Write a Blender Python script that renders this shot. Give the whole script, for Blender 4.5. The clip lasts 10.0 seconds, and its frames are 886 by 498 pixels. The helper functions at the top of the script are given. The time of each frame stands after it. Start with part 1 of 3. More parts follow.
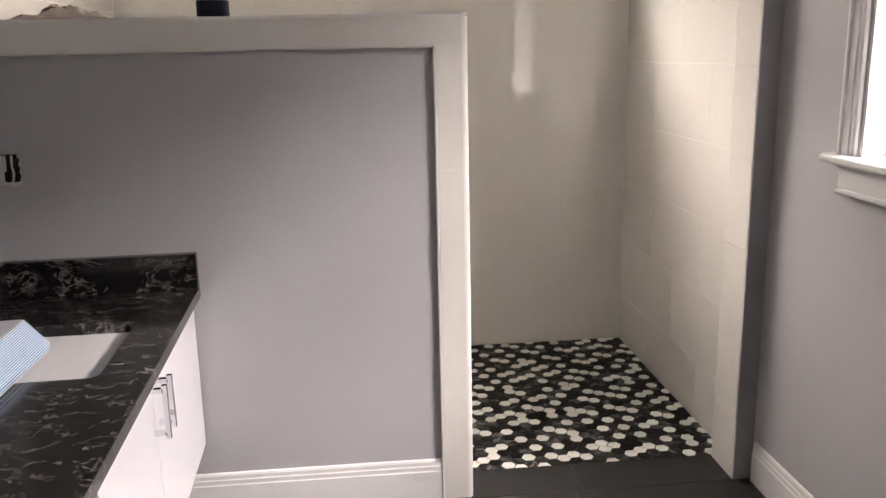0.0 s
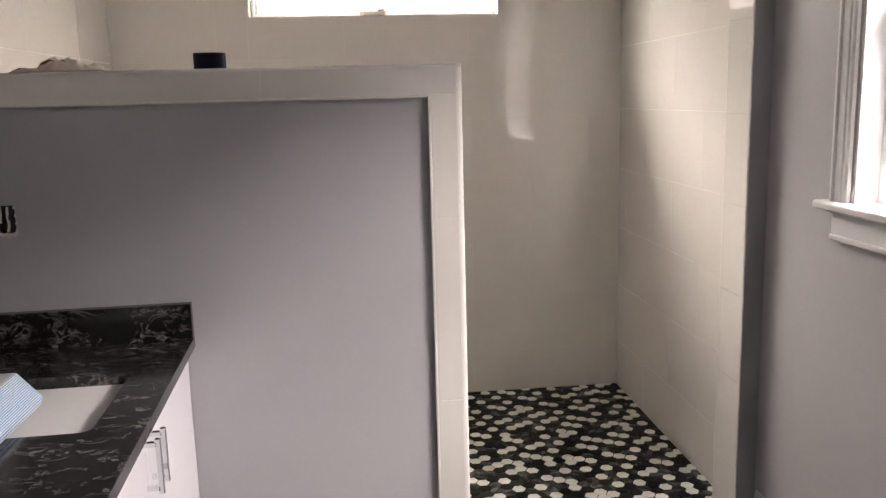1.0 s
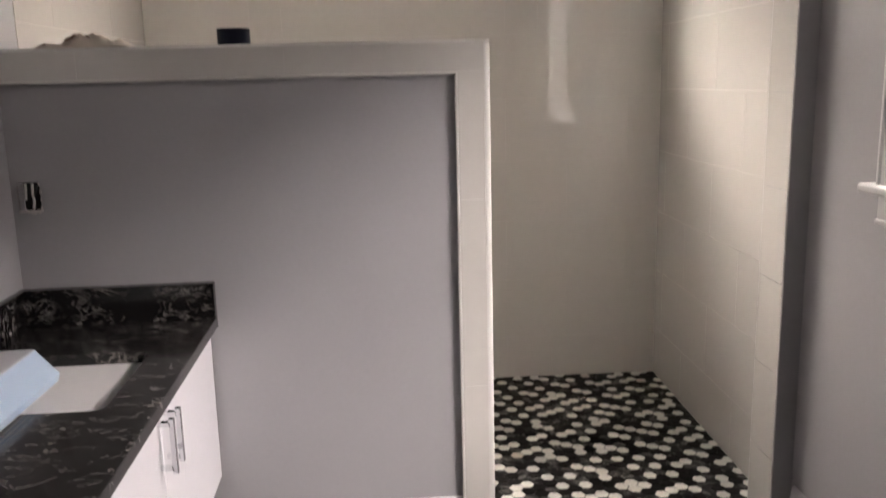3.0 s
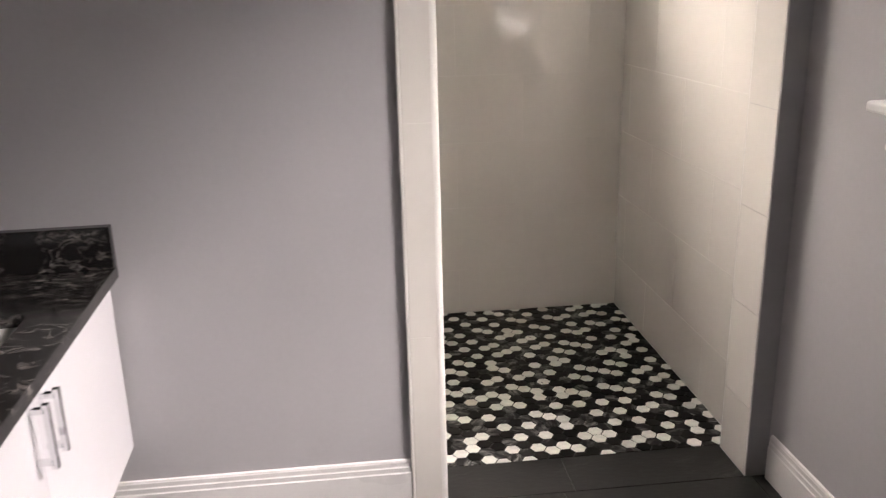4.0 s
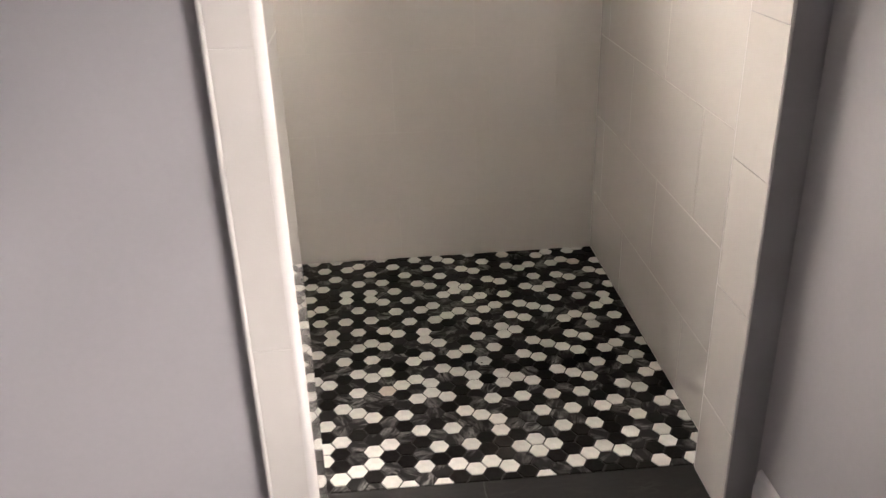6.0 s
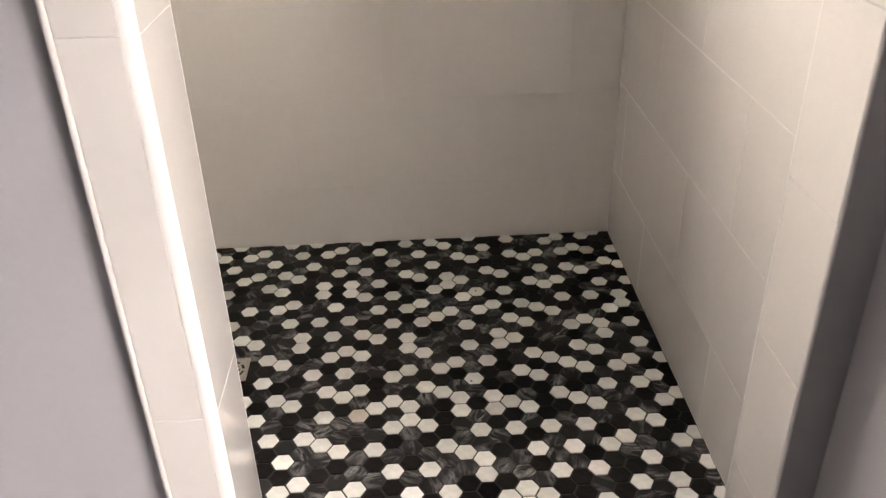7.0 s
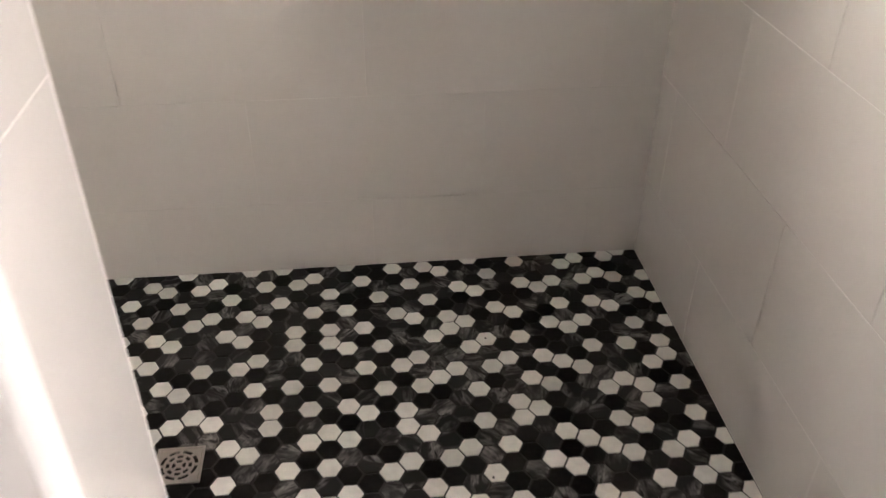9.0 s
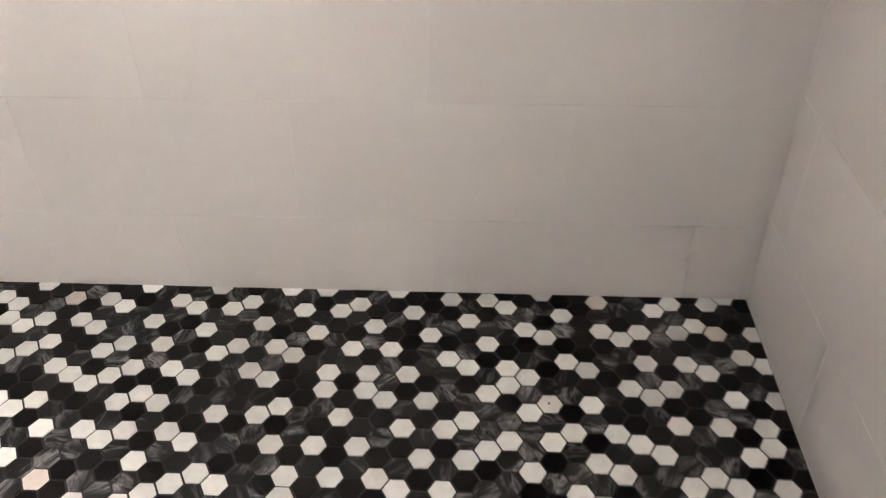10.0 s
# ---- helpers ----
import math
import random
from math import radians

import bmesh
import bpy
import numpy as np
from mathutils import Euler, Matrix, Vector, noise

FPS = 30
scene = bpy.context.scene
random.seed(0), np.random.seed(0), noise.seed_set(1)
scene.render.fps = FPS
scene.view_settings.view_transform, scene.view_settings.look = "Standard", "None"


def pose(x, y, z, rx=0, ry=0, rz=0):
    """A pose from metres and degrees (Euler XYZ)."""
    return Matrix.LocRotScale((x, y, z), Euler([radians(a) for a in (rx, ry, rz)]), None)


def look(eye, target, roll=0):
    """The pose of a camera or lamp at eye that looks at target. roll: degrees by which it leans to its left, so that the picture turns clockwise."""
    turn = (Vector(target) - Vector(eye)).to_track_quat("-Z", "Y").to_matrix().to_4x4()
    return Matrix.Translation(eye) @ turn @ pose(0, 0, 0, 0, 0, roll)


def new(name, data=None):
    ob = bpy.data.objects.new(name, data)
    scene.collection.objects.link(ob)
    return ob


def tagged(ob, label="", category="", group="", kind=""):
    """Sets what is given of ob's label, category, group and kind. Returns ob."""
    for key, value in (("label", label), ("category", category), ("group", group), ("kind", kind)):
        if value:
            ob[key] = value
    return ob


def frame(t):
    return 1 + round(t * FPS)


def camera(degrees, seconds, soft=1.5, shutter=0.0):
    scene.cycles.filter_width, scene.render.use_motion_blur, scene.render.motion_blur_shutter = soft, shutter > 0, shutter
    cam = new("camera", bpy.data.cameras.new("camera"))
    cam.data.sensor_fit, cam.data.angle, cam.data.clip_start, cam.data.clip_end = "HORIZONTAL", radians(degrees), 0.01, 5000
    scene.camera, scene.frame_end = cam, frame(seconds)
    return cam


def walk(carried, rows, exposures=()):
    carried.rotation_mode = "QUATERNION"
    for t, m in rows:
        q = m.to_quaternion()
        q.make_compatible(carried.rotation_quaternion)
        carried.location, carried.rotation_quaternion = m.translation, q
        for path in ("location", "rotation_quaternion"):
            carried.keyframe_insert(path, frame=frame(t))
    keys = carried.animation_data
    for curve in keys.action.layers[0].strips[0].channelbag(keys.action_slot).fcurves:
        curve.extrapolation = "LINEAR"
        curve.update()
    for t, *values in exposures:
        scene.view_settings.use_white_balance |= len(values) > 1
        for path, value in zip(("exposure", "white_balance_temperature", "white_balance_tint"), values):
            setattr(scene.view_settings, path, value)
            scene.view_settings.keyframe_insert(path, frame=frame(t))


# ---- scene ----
cam = camera(56.1, 10.0, soft=1.3, shutter=0.5)
PATH = [
    (0, (-0.347, -2.636, 1.529), (-0.159, -0.698, 1.07), -1.2),
    (0.5, (-0.347, -2.638, 1.538), (-0.142, -0.69, 1.134), -1.1),
    (1, (-0.348, -2.632, 1.545), (-0.144, -0.675, 1.187), -1.5),
    (1.5, (-0.346, -2.631, 1.552), (-0.148, -0.665, 1.241), -1.5),
    (2, (-0.34, -2.63, 1.552), (-0.145, -0.657, 1.283), -1.6),
    (2.5, (-0.324, -2.617, 1.55), (-0.148, -0.644, 1.279), -1.4),
    (3, (-0.282, -2.573, 1.524), (-0.187, -0.614, 1.131), -1.4),
    (4.5, (-0.151, -1.998, 1.492), (0.089, -0.118, 0.851), -1.4),
    (5, (-0.008, -1.861, 1.488), (0.162, 0.006, 0.792), -1.9),
    (5.5, (0.087, -1.696, 1.461), (0.242, 0.141, 0.686), -2.1),
    (7, (0.337, -1.038, 1.433), (0.395, 0.698, 0.442), -1.7),
    (7.5, (0.335, -0.846, 1.411), (0.396, 0.844, 0.343), -2.5),
    (8, (0.23, -0.642, 1.424), (0.427, 1.025, 0.336), -1.8),
    (8.5, (0.181, -0.554, 1.424), (0.417, 1.088, 0.307), 0.5),
    (9, (0.226, -0.423, 1.399), (0.404, 1.217, 0.269), 0.3),
    (9.5, (0.319, -0.214, 1.395), (0.354, 1.391, 0.203), -1.0),
    (10, (0.349, -0.025, 1.349), (0.269, 1.558, 0.129), -0.5),
]
EXPOSURES = [
    (0, 0.10, 6500, 10), (1, -0.08, 6500, 10), (2, -0.20, 6500, 10), (2.6, -0.20, 6500, 10), (3, -0.22, 6500, 10), (3.4, -0.10, 6500, 10), (4.5, 0.06, 6500, 10), (5.5, 0.06, 6500, 10),
    (7, 0.28, 6500, 10), (8, 0.22, 6450, 10), (9, 0.20, 6350, 10), (9.5, 0.48, 6320, 10), (10, 0.92, 6050, 10),
]
walk(cam, [(t, look(eye, target, roll)) for t, eye, target, roll in PATH], EXPOSURES)

# ---- world and light ----
world = bpy.data.worlds.new("sky")
scene.world = world
world.use_nodes = True
wn = world.node_tree.nodes
sky = wn.new("ShaderNodeTexSky")
sky.sky_type, sky.sun_disc, sky.sun_elevation, sky.sun_rotation = "NISHITA", False, radians(50), radians(200)
world.node_tree.links.new(sky.outputs[0], wn["Background"].inputs[0])
wn["Background"].inputs[1].default_value = 0.05


def sky_light(name, eye, target, width, height, watts, colour):
    """The bright cloudy sky that stands over one window."""
    d = bpy.data.lights.new(name, "AREA")
    d.shape, d.size, d.size_y, d.energy, d.color = "RECTANGLE", width, height, watts, colour
    ob = new(name, d)
    ob.matrix_world = look(eye, target)
    return ob


SKY = (1.0, 0.862, 0.78)
COOLSKY = (1.0, 0.89, 0.855)
sky_light("sky_beside_room", (3.30, -1.70, 4.45), (1.05, -1.0, 1.75), 2.6, 2.6, 2000, COOLSKY)
sky_light("sky_behind_shower", (-0.50, 2.45, 3.35), (-0.22, 1.60, 2.20), 4.0, 1.8, 2250, SKY)


# ---- materials ----


def material(name, colour, rough=0.5, metal=0.0, vary=0.06, scale=40.0, bump=0.0, bump_scale=300.0, big=3.0, spec=0.5, piece=0.0):
    """A surface with two scales of tone, fine relief and, for laid pieces, a tone for each piece."""
    m = bpy.data.materials.new(name)
    m.use_nodes = True
    n, l = m.node_tree.nodes, m.node_tree.links
    b = n["Principled BSDF"]
    b.inputs["Metallic"].default_value = metal
    b.inputs["Specular IOR Level"].default_value = spec
    co = n.new("ShaderNodeTexCoord").outputs["Object"]
    fine, wide = n.new("ShaderNodeTexNoise"), n.new("ShaderNodeTexNoise")
    fine.inputs["Scale"].default_value, wide.inputs["Scale"].default_value = scale, big
    fine.inputs["Detail"].default_value = 4
    l.new(co, fine.inputs["Vector"]), l.new(co, wide.inputs["Vector"])
    add = n.new("ShaderNodeMath")
    l.new(fine.outputs[0], add.inputs[0]), l.new(wide.outputs[0], add.inputs[1])
    out = add.outputs[0]
    if piece:
        info, mul, more = n.new("ShaderNodeObjectInfo"), n.new("ShaderNodeMath"), n.new("ShaderNodeMath")
        mul.operation, mul.inputs[1].default_value = "MULTIPLY_ADD", piece
        geo, both, wrap = n.new("ShaderNodeNewGeometry"), n.new("ShaderNodeMath"), n.new("ShaderNodeMath")
        l.new(info.outputs["Random"], both.inputs[0]), l.new(geo.outputs["Random Per Island"], both.inputs[1])
        wrap.operation = "FRACT"
        l.new(both.outputs[0], wrap.inputs[0]), l.new(wrap.outputs[0], mul.inputs[0])
        mul.inputs[2].default_value = -piece / 2
        l.new(out, more.inputs[0]), l.new(mul.outputs[0], more.inputs[1])
        out = more.outputs[0]
    ramp = n.new("ShaderNodeMapRange")
    ramp.inputs["From Min"].default_value, ramp.inputs["From Max"].default_value = 0.6, 1.4
    ramp.inputs["To Min"].default_value, ramp.inputs["To Max"].default_value = 1 - vary, 1 + vary
    l.new(out, ramp.inputs["Value"])
    tone = n.new("ShaderNodeVectorMath")
    tone.operation = "SCALE"
    tone.inputs[0].default_value = colour
    l.new(ramp.outputs[0], tone.inputs["Scale"])
    l.new(tone.outputs[0], b.inputs["Base Color"])
    rr = n.new("ShaderNodeMapRange")
    rr.inputs["From Min"].default_value, rr.inputs["From Max"].default_value = 0.3, 0.7
    rr.inputs["To Min"].default_value, rr.inputs["To Max"].default_value = max(rough * 0.85, 0.0), min(rough * 1.15, 1.0)
    l.new(wide.outputs[0], rr.inputs["Value"])
    l.new(rr.outputs[0], b.inputs["Roughness"])
    if bump:
        grain, bp = n.new("ShaderNodeTexNoise"), n.new("ShaderNodeBump")
        grain.inputs["Scale"].default_value = bump_scale
        l.new(co, grain.inputs["Vector"])
        bp.inputs["Strength"].default_value, bp.inputs["Distance"].default_value = bump, 0.002
        l.new(grain.outputs[0], bp.inputs["Height"])
        l.new(bp.outputs[0], b.inputs["Normal"])
    return m


def veined(name, dark, pale, scale, rough, amount, stretch=(1, 1, 1), shift=0.0, warp=2.5, bumpy=0.0, spec=0.5, turn=(0, 0, 0), soft=0.07, cover=(0.45, 0.68)):
    """Polished stone: a dark ground crossed by drawn-out pale clouds and veins; shift gives each piece a cut of its own."""
    m = bpy.data.materials.new(name)
    m.use_nodes = True
    n, l = m.node_tree.nodes, m.node_tree.links
    b = n["Principled BSDF"]
    co, mp = n.new("ShaderNodeTexCoord"), n.new("ShaderNodeMapping")
    mp.inputs["Scale"].default_value, mp.inputs["Rotation"].default_value = stretch, turn
    l.new(co.outputs["Object"], mp.inputs["Vector"])
    vec = mp.outputs[0]
    if shift:
        info, comb, mul, addv, rot = n.new("ShaderNodeObjectInfo"), n.new("ShaderNodeCombineXYZ"), n.new("ShaderNodeMath"), n.new("ShaderNodeVectorMath"), n.new("ShaderNodeVectorRotate")
        mul.operation, mul.inputs[1].default_value = "MULTIPLY", shift
        geo, both = n.new("ShaderNodeNewGeometry"), n.new("ShaderNodeMath")
        l.new(info.outputs["Random"], both.inputs[0]), l.new(geo.outputs["Random Per Island"], both.inputs[1])
        l.new(both.outputs[0], mul.inputs[0])
        l.new(mul.outputs[0], comb.inputs[0]), l.new(mul.outputs[0], comb.inputs[1])
        rot.rotation_type = "Z_AXIS"
        l.new(mul.outputs[0], rot.inputs["Angle"])
        l.new(co.outputs["Object"], rot.inputs["Vector"])
        l.new(rot.outputs[0], mp.inputs["Vector"])
        l.new(vec, addv.inputs[0]), l.new(comb.outputs[0], addv.inputs[1])
        vec = addv.outputs[0]
    big, vein, fine = n.new("ShaderNodeTexNoise"), n.new("ShaderNodeTexNoise"), n.new("ShaderNodeTexNoise")
    big.inputs["Scale"].default_value, vein.inputs["Scale"].default_value, fine.inputs["Scale"].default_value = scale * 0.5, scale, scale * 6
    vein.inputs["Detail"].default_value, vein.inputs["Distortion"].default_value = 6, warp
    big.inputs["Distortion"].default_value = 1.0
    for k in (big, vein, fine):
        l.new(vec, k.inputs["Vector"])
    # thin bright ridges where the warped noise passes its middle
    sub, ab, ridge = n.new("ShaderNodeMath"), n.new("ShaderNodeMath"), n.new("ShaderNodeMapRange")
    sub.operation, sub.inputs[1].default_value = "SUBTRACT", 0.52
    ab.operation = "ABSOLUTE"
    l.new(vein.outputs[0], sub.inputs[0]), l.new(sub.outputs[0], ab.inputs[0])
    ridge.inputs["From Min"].default_value, ridge.inputs["From Max"].default_value = 0.0, soft
    ridge.inputs["To Min"].default_value, ridge.inputs["To Max"].default_value = 1.0, 0.0
    l.new(ab.outputs[0], ridge.inputs["Value"])
    gate = n.new("ShaderNodeMapRange")
    gate.inputs["From Min"].default_value, gate.inputs["From Max"].default_value = cover
    l.new(big.outputs[0], gate.inputs["Value"])
    m1, m2, m3 = n.new("ShaderNodeMath"), n.new("ShaderNodeMath"), n.new("ShaderNodeMath")
    m1.operation = m2.operation = m3.operation = "MULTIPLY"
    l.new(ridge.outputs[0], m1.inputs[0]), l.new(gate.outputs[0], m1.inputs[1])
    l.new(m1.outputs[0], m2.inputs[0]), l.new(fine.outputs[0], m2.inputs[1])
    l.new(m2.outputs[0], m3.inputs[0])
    m3.inputs[1].default_value = amount
    m3.use_clamp = True
    mix = n.new("ShaderNodeMix")
    mix.data_type = "RGBA"
    mix.inputs[6].default_value, mix.inputs[7].default_value = (*dark, 1), (*pale, 1)
    l.new(m3.outputs[0], mix.inputs[0])
    l.new(mix.outputs[2], b.inputs["Base Color"])
    b.inputs["Roughness"].default_value, b.inputs["Specular IOR Level"].default_value = rough, spec
    if bumpy:
        bp = n.new("ShaderNodeBump")
        bp.inputs["Strength"].default_value, bp.inputs["Distance"].default_value = bumpy, 0.002
        l.new(fine.outputs[0], bp.inputs["Height"]), l.new(bp.outputs[0], b.inputs["Normal"])
    return m


def striped(name, one, two, per_metre):
    """Printed stripes along the object's own y."""
    m = bpy.data.materials.new(name)
    m.use_nodes = True
    n, l = m.node_tree.nodes, m.node_tree.links
    b = n["Principled BSDF"]
    co, sep, mul, sine, step, mix = (n.new("ShaderNode" + k) for k in ("TexCoord", "SeparateXYZ", "Math", "Math", "MapRange", "Mix"))
    l.new(co.outputs["Object"], sep.inputs[0])
    tot = n.new("ShaderNodeMath")
    tot.operation = "SUBTRACT"
    l.new(sep.outputs[2], tot.inputs[0]), l.new(sep.outputs[0], tot.inputs[1])
    mul.operation, mul.inputs[1].default_value = "MULTIPLY", per_metre * 2 * math.pi
    l.new(tot.outputs[0], mul.inputs[0])
    sine.operation = "SINE"
    l.new(mul.outputs[0], sine.inputs[0])
    step.inputs["From Min"].default_value, step.inputs["From Max"].default_value = -0.15, 0.15
    l.new(sine.outputs[0], step.inputs["Value"])
    mix.data_type = "RGBA"
    mix.inputs[6].default_value, mix.inputs[7].default_value = (*one, 1), (*two, 1)
    l.new(step.outputs[0], mix.inputs[0]), l.new(mix.outputs[2], b.inputs["Base Color"])
    b.inputs["Roughness"].default_value = 0.45
    return m


PAINT = material("grey_wall_paint", (0.394, 0.386, 0.398), 0.36, vary=0.03, scale=60, bump=0.12, bump_scale=420)
CEIL = material("ceiling_paint", (0.78, 0.77, 0.75), 0.7, vary=0.02, bump=0.08)
TILE = material("white_wall_tile", (0.72, 0.694, 0.653), 0.12, vary=0.02, scale=25, piece=0.08, spec=0.5)
glaze = TILE.node_tree.nodes["Principled BSDF"]
glaze.inputs["Coat Weight"].default_value, glaze.inputs["Coat Roughness"].default_value, glaze.inputs["Coat IOR"].default_value = 1.0, 0.0, 1.9


def ripple(m, scale, depth):
    """The slight waves of a fired glaze, seen in what it mirrors."""
    n, l = m.node_tree.nodes, m.node_tree.links
    place, stretch, wave, bp = (n.new("ShaderNode" + k) for k in ("NewGeometry", "Mapping", "TexNoise", "Bump"))
    stretch.inputs["Scale"].default_value = (1.0, 1.0, 1.6)
    wave.inputs["Scale"].default_value, wave.inputs["Detail"].default_value = scale, 1.0
    bp.inputs["Strength"].default_value, bp.inputs["Distance"].default_value = 1.0, depth
    l.new(place.outputs["Position"], stretch.inputs["Vector"]), l.new(stretch.outputs[0], wave.inputs["Vector"])
    l.new(wave.outputs[0], bp.inputs["Height"])
    b = n["Principled BSDF"]
    l.new(bp.outputs[0], b.inputs["Coat Normal"])


ripple(TILE, 14.0, 0.00005)
GROUT = material("pale_grout", (0.675, 0.656, 0.62), 0.8, vary=0.1, scale=200, bump=0.2)
EDGE = material("white_edge_trim", (0.66, 0.645, 0.62), 0.32, vary=0.02, spec=0.25)
WOODWORK = material("white_woodwork", (0.64, 0.63, 0.625), 0.3, vary=0.03, scale=80, bump=0.04)
HEXWHITE = material("white_marble_hexagon", (0.775, 0.765, 0.715), 0.55, vary=0.10, scale=60, big=25, bump=0.05, piece=0.5, spec=0.25)
HEXBLACK = material("black_marble_hexagon", (0.009, 0.0075, 0.007), 0.4, vary=0.5, scale=90, big=30, bump=0.05, piece=0.6, spec=0.06)
HEXGREY = veined("grey_veined_hexagon", (0.019, 0.018, 0.0175), (0.27, 0.26, 0.25), 13, 0.5, 1.9, (1, 2.6, 1), 37.0, 1.2, spec=0.08, soft=0.13)
HEXTAN = material("tan_marble_hexagon", (0.64, 0.57, 0.50), 0.3, vary=0.12, scale=60, piece=0.4)
HEXGROUT = material("dark_floor_grout", (0.014, 0.012, 0.011), 0.9, vary=0.2, scale=200, bump=0.3)
SLATE = veined("charcoal_floor_tile", (0.013, 0.0125, 0.012), (0.055, 0.053, 0.050), 6, 0.42, 1.2, (1, 2, 1), 0.0, 3.0, 0.25, spec=0.2)
SLATEGROUT = material("charcoal_grout", (0.020, 0.020, 0.020), 0.9)
STONE = veined("black_granite", (0.011, 0.010, 0.010), (0.25, 0.232, 0.218), 24, 0.14, 1.4, (1.0, 1.8, 1.5), 0.0, 0.6, turn=(0.35, 0.5, 0.95), soft=0.06, cover=(0.42, 0.72))
GLOSS = material("gloss_white_cabinet", (0.66, 0.65, 0.68), 0.12, vary=0.015)
CARCASS = material("cabinet_carcass", (0.62, 0.61, 0.61), 0.5, vary=0.03)
CHROME = material("polished_chrome", (0.80, 0.80, 0.81), 0.08, 1.0, vary=0.02)
STEEL = material("brushed_steel", (0.42, 0.39, 0.36), 0.34, 1.0, vary=0.12, scale=150, bump=0.1)
# Flat black: the shade inside drain, switch opening and pin-holes, put into the colour
BLACK = material("hollow_shade_black", (0.008, 0.008, 0.008), 0.8, vary=0.2)
PORCELAIN = material("white_porcelain", (0.74, 0.69, 0.62), 0.1, vary=0.02)
TAPE = material("navy_tape", (0.006, 0.007, 0.018), 0.6, vary=0.15, scale=30, spec=0.15)
CARD = material("brown_card", (0.36, 0.26, 0.17), 0.8)
RAG = material("off_white_rag", (0.62, 0.55, 0.48), 0.95, vary=0.15, scale=45, bump=0.5, bump_scale=500)
RAGSTAIN = material("brown_rag_stain", (0.16, 0.08, 0.06), 0.95, vary=0.3, scale=90)
STRIPE = striped("blue_and_white_stripe", (0.72, 0.76, 0.80), (0.10, 0.25, 0.46), 140)
GREYSTRIPE = striped("grey_and_white_stripe", (0.55, 0.56, 0.58), (0.22, 0.23, 0.26), 140)
PLASTER = material("broken_plaster", (0.55, 0.52, 0.50), 0.95, vary=0.25, scale=120, bump=0.6)
WIRE = material("black_cable", (0.02, 0.02, 0.02), 0.5)
WIREW = material("pale_cable", (0.60, 0.58, 0.54), 0.5)
# taupe for the crank cover, darker than the white vinyl round it
TAUPE = material("taupe_tone", (0.22, 0.19, 0.17), 0.45, vary=0.05)
VINYL = material("white_window_vinyl", (0.80, 0.80, 0.80), 0.35, vary=0.02)
def film(name, colour):
    """A thin printed film through which daylight shows."""
    m = bpy.data.materials.new(name)
    m.use_nodes = True
    n, l = m.node_tree.nodes, m.node_tree.links
    t = n.new("ShaderNodeBsdfTransparent")
    t.inputs[0].default_value = (*colour, 1)
    mix = n.new("ShaderNodeMixShader")
    mix.inputs[0].default_value = 0.10
    n["Principled BSDF"].inputs["Base Color"].default_value = (*colour, 1)
    l.new(t.outputs[0], mix.inputs[1]), l.new(n["Principled BSDF"].outputs[0], mix.inputs[2])
    l.new(mix.outputs[0], n["Material Output"].inputs[0])
    return m


LABELBLUE = film("sticker_blue", (0.20, 0.33, 0.50))
LABELPALE = film("sticker_pale_cyan", (0.60, 0.74, 0.74))
LABELLIGHT = film("sticker_light_blue", (0.24, 0.38, 0.62))
LABELGREEN = film("sticker_green", (0.20, 0.60, 0.42))
LABELFAINT = film("sticker_faint", (0.95, 0.95, 0.95))
LABELWHITE = material("plain_white_card", (0.8, 0.8, 0.8), 0.5)
LABELCLEAR = film("sticker_clear", (0.80, 0.80, 0.80))
LABELDARK = film("sticker_dark_print", (0.12, 0.13, 0.16))


def glass_material():
    m = bpy.data.materials.new("window_glass")
    m.use_nodes = True
    b = m.node_tree.nodes["Principled BSDF"]
    b.inputs["Transmission Weight"].default_value, b.inputs["Roughness"].default_value, b.inputs["IOR"].default_value = 1.0, 0.0, 1.45
    return m


GLASS = glass_material()


def glow(name, colour, strength):
    m = bpy.data.materials.new(name)
    m.use_nodes = True
    b = m.node_tree.nodes["Principled BSDF"]
    b.inputs["Base Color"].default_value = (0, 0, 0, 1)
    b.inputs["Emission Color"].default_value, b.inputs["Emission Strength"].default_value = (*colour, 1), strength
    return m


HAZE = glow("bright_cloudy_distance", SKY, 2.4)

# ---- building helpers ----


def world_of(ob):
    m = ob.matrix_basis.copy()
    return world_of(ob.parent) @ m if ob.parent else m


def box(bm, x0, x1, y0, y1, z0, z1, bevel=0.0, seg=2):
    """A block, its edges rounded where bevel is given."""
    made = bmesh.ops.create_cube(bm, size=1.0)["verts"]
    for v in made:
        v.co = Vector((x0 + (v.co.x + 0.5) * (x1 - x0), y0 + (v.co.y + 0.5) * (y1 - y0), z0 + (v.co.z + 0.5) * (z1 - z0)))
    if bevel:
        edges = {e for v in made for e in v.link_edges}
        bmesh.ops.bevel(bm, geom=list(edges), offset=bevel, segments=seg, profile=0.5, affect="EDGES")
    return bm


def blocks(*rows, bevel=0.0):
    bm = bmesh.new()
    for r in rows:
        box(bm, *r, bevel=bevel)
    return bm


def finish(bm, name, mat, smooth=False):
    me = bpy.data.meshes.new(name)
    bmesh.ops.recalc_face_normals(bm, faces=bm.faces)
    bm.to_mesh(me)
    bm.free()
    if smooth:
        for p in me.polygons:
            p.use_smooth = True
        me.set_sharp_from_angle(angle=radians(40))
    for m in (mat if isinstance(mat, (list, tuple)) else [mat]):
        me.materials.append(m)
    return me


def solid(name, bm, mat, label, category, kind="", group="", smooth=False):
    """A thing of one mesh."""
    return tagged(new(name, finish(bm, name, mat, smooth)), label, category, group, kind)


